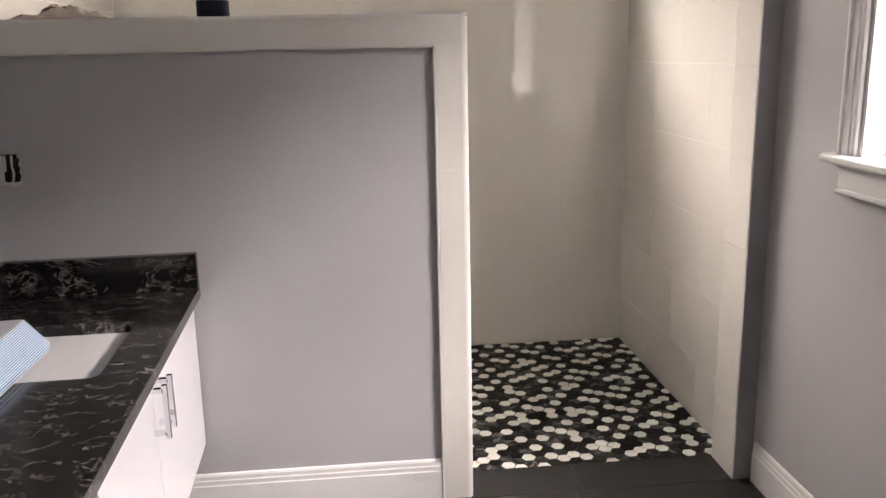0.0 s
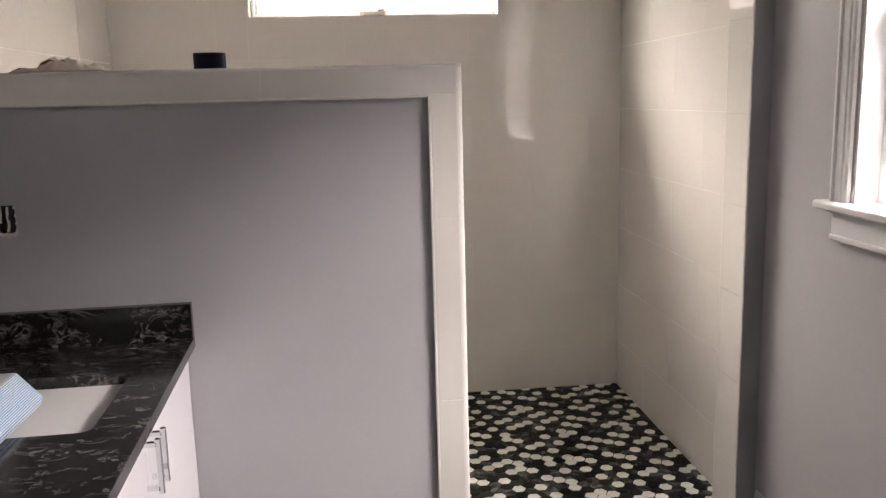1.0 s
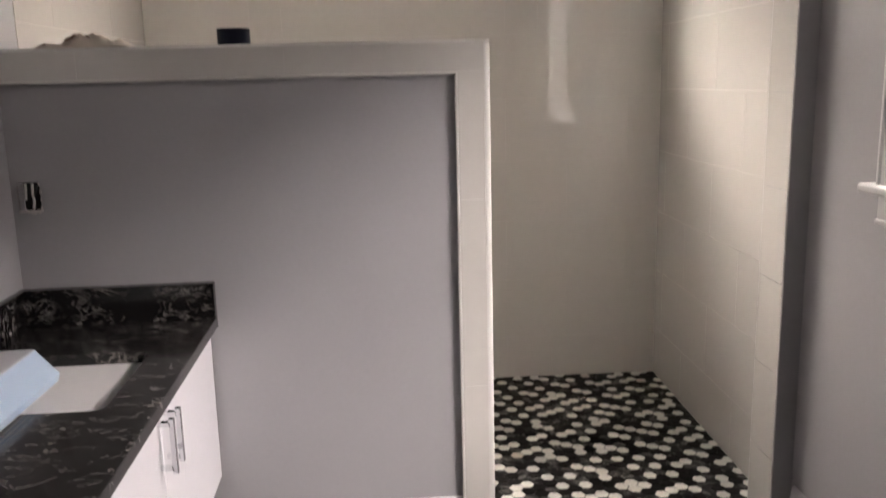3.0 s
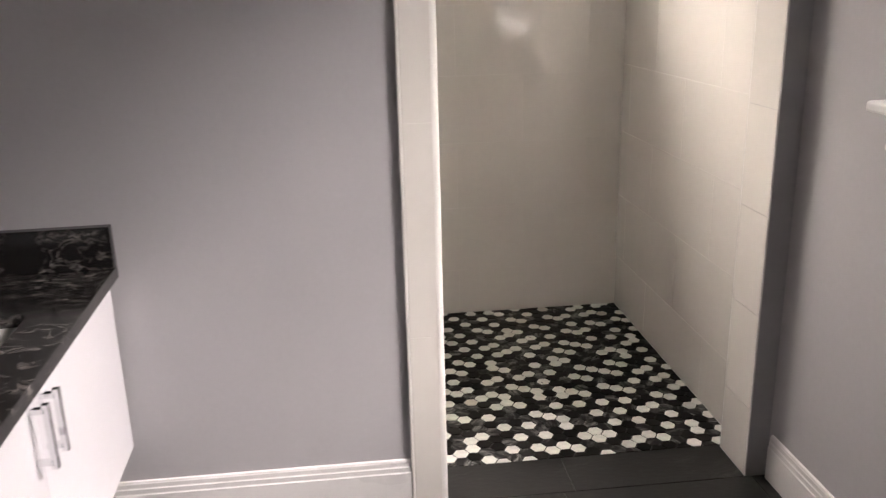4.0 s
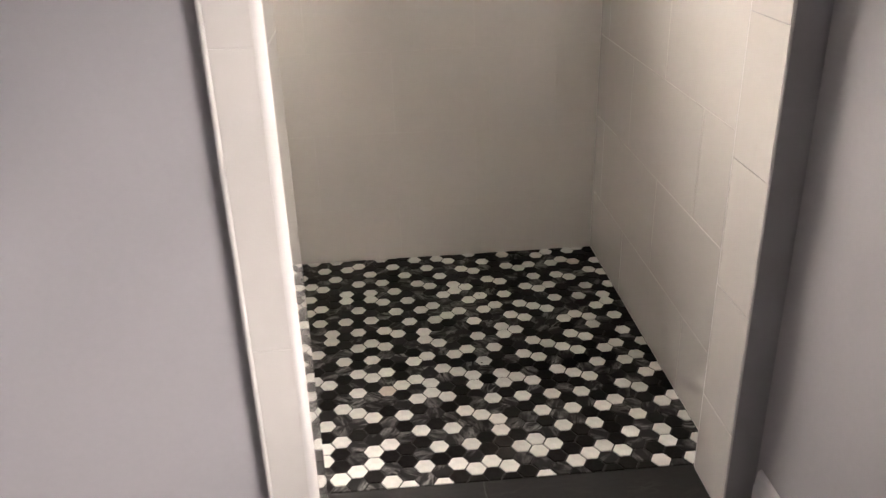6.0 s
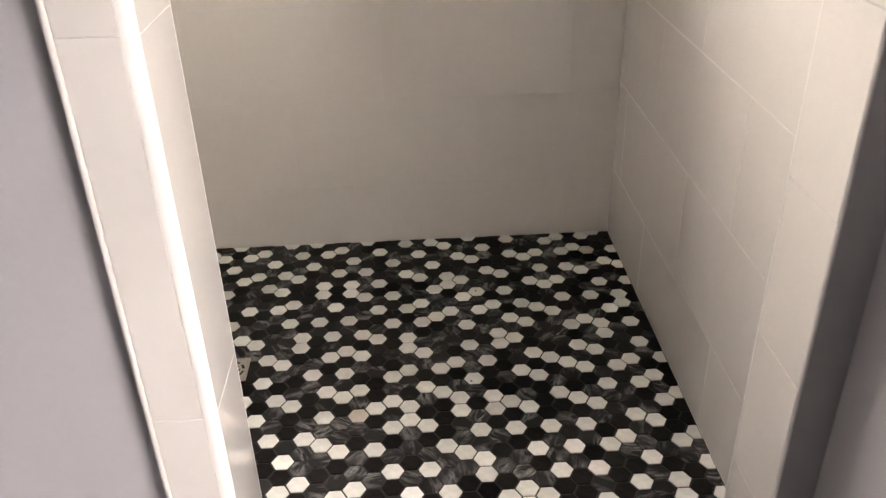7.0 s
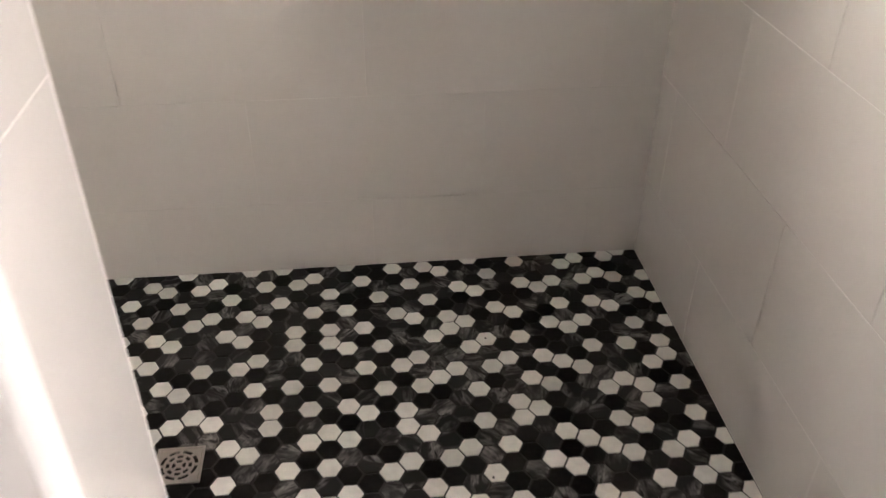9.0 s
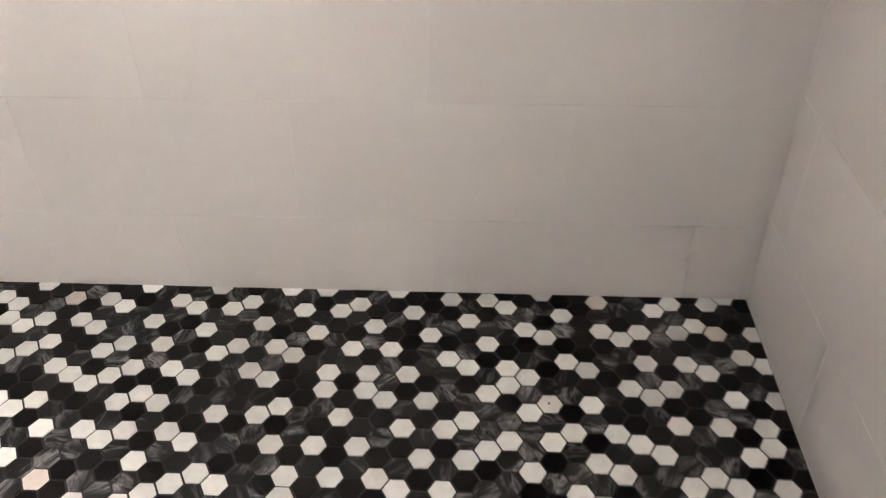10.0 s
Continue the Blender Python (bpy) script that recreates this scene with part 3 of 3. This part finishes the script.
def vanity():
    top_z, slab = 0.811, 0.032
    back = -0.588
    near = -1.75
    # worktop with the basin's opening: a ring of blocks round a rounded hole
    top = thing("worktop", (VX, 0.008, top_z - slab), "black granite worktop with pale veins and low upstands", "worktop", turn=VTURN)
    sx0, sx1, sy0, sy1, r = -0.50, -0.122, -0.755, -0.326, 0.030
    bm = bmesh.new()
    outer = [(back, FIELD - 0.0085), (back, near), (0, near), (0, FIELD - 0.0085)]
    hole = []
    for cx, cy, a0 in ((sx1 - r, sy1 - r, 0), (sx0 + r, sy1 - r, 90), (sx0 + r, sy0 + r, 180), (sx1 - r, sy0 + r, 270)):
        hole += [(cx + r * math.cos(radians(a0 + 15 * k)), cy + r * math.sin(radians(a0 + 15 * k))) for k in range(7)]
    for z in (0.0, slab):
        vo = [bm.verts.new((x, y, z)) for x, y in outer]
        vh = [bm.verts.new((x, y, z)) for x, y in hole]
        es = [bm.edges.new((c[i], c[(i + 1) % len(c)])) for c in (vo, vh) for i in range(len(c))]
        bmesh.ops.triangle_fill(bm, edges=es, use_beauty=True)
        if z == 0.0:
            lo, lh = vo, vh
    for c, d in ((lo, vo), (lh, vh)):
        for i in range(len(c)):
            j = (i + 1) % len(c)
            bm.faces.new((c[i], c[j], d[j], d[i]))
    slab_ob = part("slab", bm, STONE, top, local=True)
    part("side_upstand", box(bmesh.new(), back, 0.0, -0.024, FIELD - 0.0085, slab + 0.0005, slab + 0.116, 0.002), STONE, top, local=True)
    part("back_upstand", box(bmesh.new(), back, back + 0.020, near, -0.025, slab + 0.0005, slab + 0.116, 0.002), STONE, top, local=True)

    # undermount basin
    basin = thing("basin", (VX, 0.008, top_z - slab - 0.15), "white rectangular undermount porcelain basin", "basin", turn=VTURN)
    bm = bmesh.new()
    loops = []
    for inset, z, rr in ((-0.012, 0.149, 0.045), (-0.004, 0.146, 0.04), (0.008, 0.04, 0.04), (0.035, 0.012, 0.06), (0.10, 0.004, 0.05)):
        x0, x1, y0, y1 = sx0 + inset, sx1 - inset, sy0 + inset, sy1 - inset
        pts = []
        for cx, cy, a0 in ((x1 - rr, y1 - rr, 0), (x0 + rr, y1 - rr, 90), (x0 + rr, y0 + rr, 180), (x1 - rr, y0 + rr, 270)):
            pts += [(cx + rr * math.cos(radians(a0 + 15 * k)), cy + rr * math.sin(radians(a0 + 15 * k))) for k in range(7)]
        loops.append([bm.verts.new((x, y, z)) for x, y in pts])
    for p, q in zip(loops, loops[1:]):
        for i in range(len(p)):
            bm.faces.new((p[i], p[(i + 1) % len(p)], q[(i + 1) % len(q)], q[i]))
    bm.faces.new(loops[-1])
    part("bowl", bm, PORCELAIN, basin, smooth=True, local=True)
    bm = bmesh.new()
    ring(bm, 0.008, 0.026, 0.003, 0.008, centre=((sx0 + sx1) / 2, (sy0 + sy1) / 2))
    part("waste", bm, CHROME, basin, "chrome waste", local=True)

    # wall-hung cabinet
    cab_z = 0.268
    cab = thing("vanity_cabinet", (VX, 0.008, cab_z), "gloss white wall-hung vanity cabinet with chrome pulls", "cabinet", turn=VTURN)
    h = top_z - slab - cab_z
    end = -1.165
    part("body", box(bmesh.new(), back + 0.002, -0.044, end, FIELD - 0.0085, 0.0, h - 0.001, 0.001), CARCASS, cab, local=True)
    split = (end - 0.004) / 2 - 0.075
    for y0, y1, hy in ((split + 0.0015, -0.005, split + 0.034), (end - 0.002, split - 0.0015, split - 0.034)):
        door = part("door", box(bmesh.new(), -0.043, -0.024, y0, y1, 0.002, h - 0.012, 0.0012), GLOSS, cab, local=True)
        bm = bmesh.new()
        box(bm, 0.004, 0.018, hy - 0.006, hy + 0.006, 0.350, 0.490, 0.001)
        box(bm, -0.024, 0.009, hy - 0.006, hy + 0.006, 0.358, 0.370, 0.0008)
        box(bm, -0.024, 0.009, hy - 0.006, hy + 0.006, 0.470, 0.482, 0.0008)
        handle = part("handle", bm, CHROME, door, "square chrome bar pull", local=True)


vanity()


def striped_packet():
    """A chamfered carton lying across the basin's front rim, its printed stripes along its length."""
    p = thing("striped_packet", (-1.24, -0.718, 0.8115), "blue and white striped carton lying over the basin", "carton")
    end, wide = 0.17, 0.34
    bm = profile_bar([(-0.085, 0.004), (-0.090, 0.024), (-0.036, 0.086), (-0.030, 0.088), (0.090, 0.085), (0.090, 0.0), (-0.080, 0.0)], wide)
    bm.normal_update()
    for f in bm.faces:
        f.material_index = 1 if f.calc_center_median().z > 0.08 else 0
    part("carton", placed(bm, pose(0, -wide + end, 0, 0, 0, 90) @ Matrix.Diagonal((1, 1, 1, 1))), [STRIPE, GREYSTRIPE], p, local=True)
    part("end_flap", box(bmesh.new(), -0.085, 0.084, -0.1745, -0.171, 0.003, 0.080, 0.001), LABELWHITE, p, "plain white end flap", local=True)


striped_packet()

# ---- on the half wall ----


def tape_roll():
    t = thing("tape_roll", (-0.781, 0.092, TOP), "dark navy roll of tape lying on the half wall", "tape")
    bm = bmesh.new()
    ring(bm, 0.040, 0.0495, 0.0005, 0.050, steps=56)
    part("winding", bm, TAPE, t, smooth=False, local=True)
    bm = bmesh.new()
    ring(bm, 0.0375, 0.0399, 0.0, 0.0505, steps=56)
    part("core", bm, CARD, t, "brown card core", local=True)


tape_roll()


def rag():
    bm = bmesh.new()
    bmesh.ops.create_grid(bm, x_segments=46, y_segments=18, size=0.5)
    for v in bm.verts:
        x, y = v.co.x, v.co.y
        edge = max(0.0, 1 - (2 * abs(x)) ** 3) * max(0.0, 1 - (2 * abs(y)) ** 4)
        lump = noise.noise(Vector((x * 5 + 3, y * 3, 0.3))) * 0.5 + noise.noise(Vector((x * 13, y * 9, 1.7))) * 0.28 + 0.55
        wob = 1 + 0.12 * noise.noise(Vector((x * 4, y * 4, 5)))
        v.co = Vector((x * 0.262 * wob, y * 0.13 * wob, 0.003 + 0.050 * edge * max(lump, 0.08)))
    for f in bm.faces:
        c = f.calc_center_median()
        if c.z > 0.006 and noise.noise(Vector((c.x * 40, c.y * 60, 2.2))) > 0.42:
            f.material_index = 1
    bmesh.ops.solidify(bm, geom=bm.faces[:], thickness=0.002)
    ob = solid("rag", bm, [RAG, RAGSTAIN], "crumpled off-white rag with brown stains on the half wall", "rag", smooth=True)
    ob.matrix_basis = pose(-1.222, 0.095, TOP + 0.001)


rag()


def wall_box():
    """An opening broken into the painted wall for a switch, its shade a flat black sheet, cables inside."""
    b = thing("switch_opening", (-1.418, FIELD, 1.150), "unfinished switch opening with loose cables and broken edge", "switch box")
    x0, x1, z0, z1, y = -1.450, -1.385, 1.158, 1.255, FIELD - 0.0015
    # thin black sheet on the wall face paints the shade of the hollow
    part("recess_shade", blocks((x0, x1, y - 0.0005, y + 0.001, z0 + 0.012, z1)), BLACK, b, "flat black sheet painted as the opening's shade")
    for k in range(15):
        x = x0 + (x1 - x0) * (k + 0.5) / 15 + random.uniform(-0.002, 0.002)
        q = random.uniform(0.004, 0.008)
        z = z0 + random.uniform(0.002, 0.013)
        part("plaster_crumb", box(bmesh.new(), x - q, x + q, y - random.uniform(0.002, 0.005), y + 0.001, z - q * 0.6, z + q * 0.6, 0.0015, 1), PLASTER, b)
    for k in range(8):
        z = z0 + (z1 - z0) * (k + 0.5) / 8
        q = random.uniform(0.002, 0.004)
        x = (x0, x1)[k % 2] + random.uniform(-0.002, 0.002)
        part("plaster_crumb", box(bmesh.new(), x - q, x + q, y - 0.003, y + 0.001, z - q * 1.6, z + q * 1.6, 0.001, 1), PLASTER, b)
    part("cable", tube([(-1.405, y - 0.001, z1 - 0.004), (-1.403, y - 0.010, 1.223), (-1.399, y - 0.012, 1.198), (-1.406, y - 0.006, 1.176)], 0.0042), WIREW, b, smooth=True)
    part("cable", tube([(-1.426, y - 0.001, z1 - 0.004), (-1.424, y - 0.008, 1.228), (-1.426, y - 0.009, 1.203)], 0.0045), WIREW, b, smooth=True)
    part("cable", tube([(-1.391, y - 0.001, z1 - 0.01), (-1.398, y - 0.010, 1.218), (-1.409, y - 0.008, 1.188)], 0.004), WIRE, b, smooth=True)
    part("mounting_plate", box(bmesh.new(), x0 + 0.001, x0 + 0.018, y - 0.003, y + 0.001, z0 + 0.014, z1 - 0.003, 0.001), CARCASS, b)


wall_box()

# ---- shower drain ----
DX, DY, DS = -0.206, 0.842, 0.0505


def drain():
    d = thing("floor_drain", (DX, DY, 0.0), "square steel shower drain with curved slots", "drain")
    d0 = DS
    # solid block under the grate; its black paints the shade of a well
    part("well_shade", blocks((-d0 + 0.003, d0 - 0.003, -d0 + 0.003, d0 - 0.003, -0.012, -0.0005)), BLACK, d, "black block painted as the well's shade", local=True)
    bm = bmesh.new()
    for r in ((-d0, d0, -d0, -d0 + 0.005, 0, 0.003), (-d0, d0, d0 - 0.005, d0, 0, 0.003), (-d0, -d0 + 0.005, -d0 + 0.005, d0 - 0.005, 0, 0.003), (d0 - 0.005, d0, -d0 + 0.005, d0 - 0.005, 0, 0.003)):
        box(bm, *r)
    part("frame", bm, STEEL, d, local=True)
    bm = bmesh.new()
    # plate: corners outside the circle, then rings and spokes
    n = 48
    e = d0 - 0.0055
    inner = [(0.041 * math.cos(2 * math.pi * k / n), 0.041 * math.sin(2 * math.pi * k / n)) for k in range(n)]
    outer = []
    for x, y in inner:
        f = e / max(abs(x), abs(y))
        outer.append((x * f, y * f))
    for z in (0.0025,):
        a = [bm.verts.new((x, y, z)) for x, y in inner]
        b = [bm.verts.new((x, y, z)) for x, y in outer]
        c = [bm.verts.new((x, y, 0.0)) for x, y in inner]
        for k in range(n):
            j = (k + 1) % n
            bm.faces.new((a[k], a[j], b[j], b[k])), bm.faces.new((a[k], a[j], c[j], c[k]))
    ring(bm, 0.028, 0.033, 0, 0.0025), ring(bm, 0.015, 0.020, 0, 0.0025), ring(bm, 0.0, 0.007, 0, 0.0025, steps=16)
    for k in range(8):
        a = 2 * math.pi * k / 8
        ring(bm, 0.032, 0.042, 0, 0.0024, a - 0.09, a + 0.09, 2)
        ring(bm, 0.019, 0.029, 0, 0.0024, a + 0.26, a + 0.52, 2)
        if k % 2:
            ring(bm, 0.006, 0.016, 0, 0.0024, a - 0.22, a + 0.22, 2)
    part("grate", bm, STEEL, d, "slotted steel grate", local=True)


drain()

# ---- bathroom floor tiles ----


def floor_tiles():
    made = {}

    def lay(x0, x1, y0, y1):
        w, d = x1 - x0 - 0.003, y1 - y0 - 0.003
        if w < 0.01 or d < 0.01:
            return
        key = (round(w, 3), round(d, 3))
        if key not in made:
            bm = box(bmesh.new(), 0, w, 0, d, -0.010, 0.0)
            bmesh.ops.bevel(bm, geom=[e for e in bm.edges if all(v.co.z > -0.001 for v in e.verts)], offset=0.0012, segments=1, affect="EDGES")
            made[key] = finish(bm, "floor_tile", SLATE)
        piece("floor_tile", made[key], floor, pose(x0 + 0.0015, y0 + 0.0015, random.uniform(-0.0004, 0.0002)))

    for x0, x1 in ((0.0, 0.398), (0.398, POST)):
        lay(x0, x1, -0.006, 0.190)
    y, k = -0.006, 0
    while y > REAR:
        x = LEFT - (0.0, 0.305)[k % 2]
        while x < SIDE:
            lay(max(x, LEFT), min(x + 0.61, SIDE), max(y - 0.305, REAR), y)
            x += 0.61
        y -= 0.305
        k += 1


floor_tiles()

# ---- hexagon mosaic ----
PITCH, LEAN = 0.0513, radians(0.24)
HX0, HY0 = 0.5141, 1.1918     # centre of one hexagon of the lattice
# how the mosaic is laid: a string for each column, front to back; w white, g grey veined, b black, ? out of sight
COL0, ROW0 = -29, -20
LAID = (
    "?????????????????????????wbb",
    "????????????????????????wgbw",
    "???????????????????wbgwbwgbb",
    "?????????????????wgwbbgwbbwb",
    "????????????????wgbwgwbbwbgb",
    "???????????????ggbwgbwbbwgwb",
    "?????????????wbwgbgbwbwgbwgb",
    "??????????????gbbgwbgwgwbgbw",
    "??????????????wgbwgwbwbgwbgb",
    "???????????????gbgwbwbgwbgwb",
    "?????????????gwgwbgwbwbgbwgb",
    "??????????????gwbgwbgwgbwgbw",
    "?????????????wbwgwbgbbwgbwgb",
    "???????????????gwgbwbggwbgwb",
    "??????????wbbbbwbgbgbwbgwbgb",
    "?????????wbgwbwggbgwgwgwbgbw",
    "????gbbwggwbgwgbgwbwbbwgbwgb",
    "wbbwwbwgbbwgbgbwwbggbbgbwgbw",
    "gwbbwgbwgbbgwgbbgwbgwwbgbwgb",
    "bbwggbgwbwgwbbwgwbbwbbgwbgwb",
    "gbwwgbwgbbwgwbwbgwgbwwbgwbgb",
    "bwgbwggbgwgwbgwbwbgbwggwbgbw",
    "wgbbgbwgbwbbgbgwgbwgbwbbbwbb",
    "bbwgbwgbwgwgwbgbbwgbwbbgwgbb",
    "wgbwgbbgwwbgwgwwgbwbggwbgbwb",
    "wbwbgwgbwbgwbgwgbwgwgbwgbwgb",
    "bwgwggwbbbwbwbggbwgbwbbwgbwb",
    "wbwbbgwbgwwgbwbggbwgbwwbgbwb",
    "bwbbwwgwgbgwgbwbwgbwgwgbwgbb",
    "wbbwbgbgbwwbbwgbgbwgwbbgwbgw",
    "wgwwggbwbwbgbbwwbgwbggwbgwbb",
    "gbbwgbwbgwgbwggwgwbgwbwbbbbb",
    "bwbbwbgwbbbwbwbbwgwbgbgbwgwb",
    "wbwbbgwbgbwgbwbggbwbbwbgwbgb",
    "bgwgwbgwbwbgwbgggwbgwgwbwbgb",
    "bbwbbbwbgwgbwgwbwgbwbwbggbwb",
    "bggwbgwbbbwgbwggwggbbgwbwgwb",
    "bwbggwbgwbgbwgbwwgbwgbwgbwbb",
    "gbwwbgbwgbwgwbggbwbgwbgbwbwb",
    "bwgbbgwbbwgwbgwbwbwwbbbwgbgw",
    "bbwgwbwbbwbbwbgbbgbbwbwbwbbb",
)


def clip(poly, axis, limit, keep_above):
    out = []
    for i, p in enumerate(poly):
        q = poly[(i + 1) % len(poly)]
        pin, qin = (p[axis] >= limit) == keep_above, (q[axis] >= limit) == keep_above
        if pin:
            out.append(p)
        if pin != qin:
            t = (limit - p[axis]) / (q[axis] - p[axis])
            out.append((p[0] + t * (q[0] - p[0]), p[1] + t * (q[1] - p[1])))
    return out


def hex_bm(bm, poly, cx, cy, dz, top=0.0):
    """One mosaic piece: rim a little lower than its face."""
    mx, my = sum(p[0] for p in poly) / len(poly), sum(p[1] for p in poly) / len(poly)
    rows = []
    for f, z in ((1.0, -0.006), (1.0, -0.0008), (0.955, 0.0)):
        rows.append([bm.verts.new((cx + mx + (x - mx) * f, cy + my + (y - my) * f, z + dz + top)) for x, y in poly])
    for a, b in zip(rows, rows[1:]):
        for i in range(len(poly)):
            bm.faces.new((a[i], a[(i + 1) % len(poly)], b[(i + 1) % len(poly)], b[i]))
    return bm.faces.new(rows[-1])


def mosaic():
    rng = random.Random(7)
    r = (PITCH - 0.0044) / math.sqrt(3)
    corner = [(r * math.cos(radians(60 * k)), r * math.sin(radians(60 * k))) for k in range(6)]
    mats = (HEXWHITE, HEXBLACK, HEXGREY, HEXTAN)
    shared = [finish_hex(corner, m) for m in mats]
    rest = [bmesh.new() for _ in mats]
    step = PITCH * math.sqrt(3) / 2
    x_lo, x_hi, y_lo, y_hi = LEFT + 0.002, RIGHT - 0.002, 0.193, BACK - 0.002
    for i in range(-60, 60):
        for j in range(-60, 60):
            a, b = i * step, (j + 0.5 * (i % 2)) * PITCH
            cx, cy = HX0 + a * math.cos(LEAN) - b * math.sin(LEAN), HY0 + a * math.sin(LEAN) + b * math.cos(LEAN)
            if not (x_lo - r < cx < x_hi + r and y_lo - r < cy < y_hi + r):
                continue
            if max(abs(cx - DX), abs(cy - DY)) < DS - 0.012:
                continue
            kind = hex_kind(i, j, rng)
            dz = rng.uniform(-0.0004, 0.0003)
            poly = [(x + cx, y + cy) for x, y in corner]
            for axis, limit, above in ((0, x_lo, True), (0, x_hi, False), (1, y_lo, True), (1, y_hi, False)):
                poly = clip(poly, axis, limit, above)
                if len(poly) < 3:
                    break
            if len(poly) < 3:
                continue
            whole = x_lo + r < cx < x_hi - r and y_lo + r < cy < y_hi - r
            if whole and -0.06 < cx < 0.93 and cy < 0.76:
                piece("hexagon", shared[kind], shower_floor, pose(cx, cy, dz))
            else:
                hex_bm(rest[kind], poly, 0, 0, dz)
    # two pin-holes in white pieces: flat discs, the holes' shade put into their black
    for x, y in ((0.512, 1.192), (0.463, 0.742)):
        bm = bmesh.new()
        bmesh.ops.create_cone(bm, cap_ends=True, segments=14, radius1=0.0030, radius2=0.0026, depth=0.001, matrix=pose(x, y, 0.0006))
        part("pin_hole", bm, BLACK, shower_floor, "small black disc painted as a pin-hole")
    for bm, m, word in zip(rest, mats, ("white", "black", "grey veined", "tan")):
        ob = part("hexagons", bm, m, shower_floor, f"{word} marble hexagons")
        tagged(ob, kind="stuff")


def finish_hex(corner, mat):
    bm = bmesh.new()
    hex_bm(bm, corner, 0, 0, 0)
    return finish(bm, "hexagon", mat)


def hex_kind(i, j, rng):
    v = rng.random()
    c, r = i - COL0, j - ROW0
    mark = LAID[c][r] if 0 <= c < len(LAID) and 0 <= r < len(LAID[0]) else "?"
    if mark == "w":
        return 3 if v < 0.03 else 0
    if mark == "g":
        return 2
    if mark == "b":
        return 2 if v < 0.12 else 1
    return 0 if (i + 2 * j) % 3 == 0 and v < 0.85 else 1 if v < 0.62 else 2


mosaic()
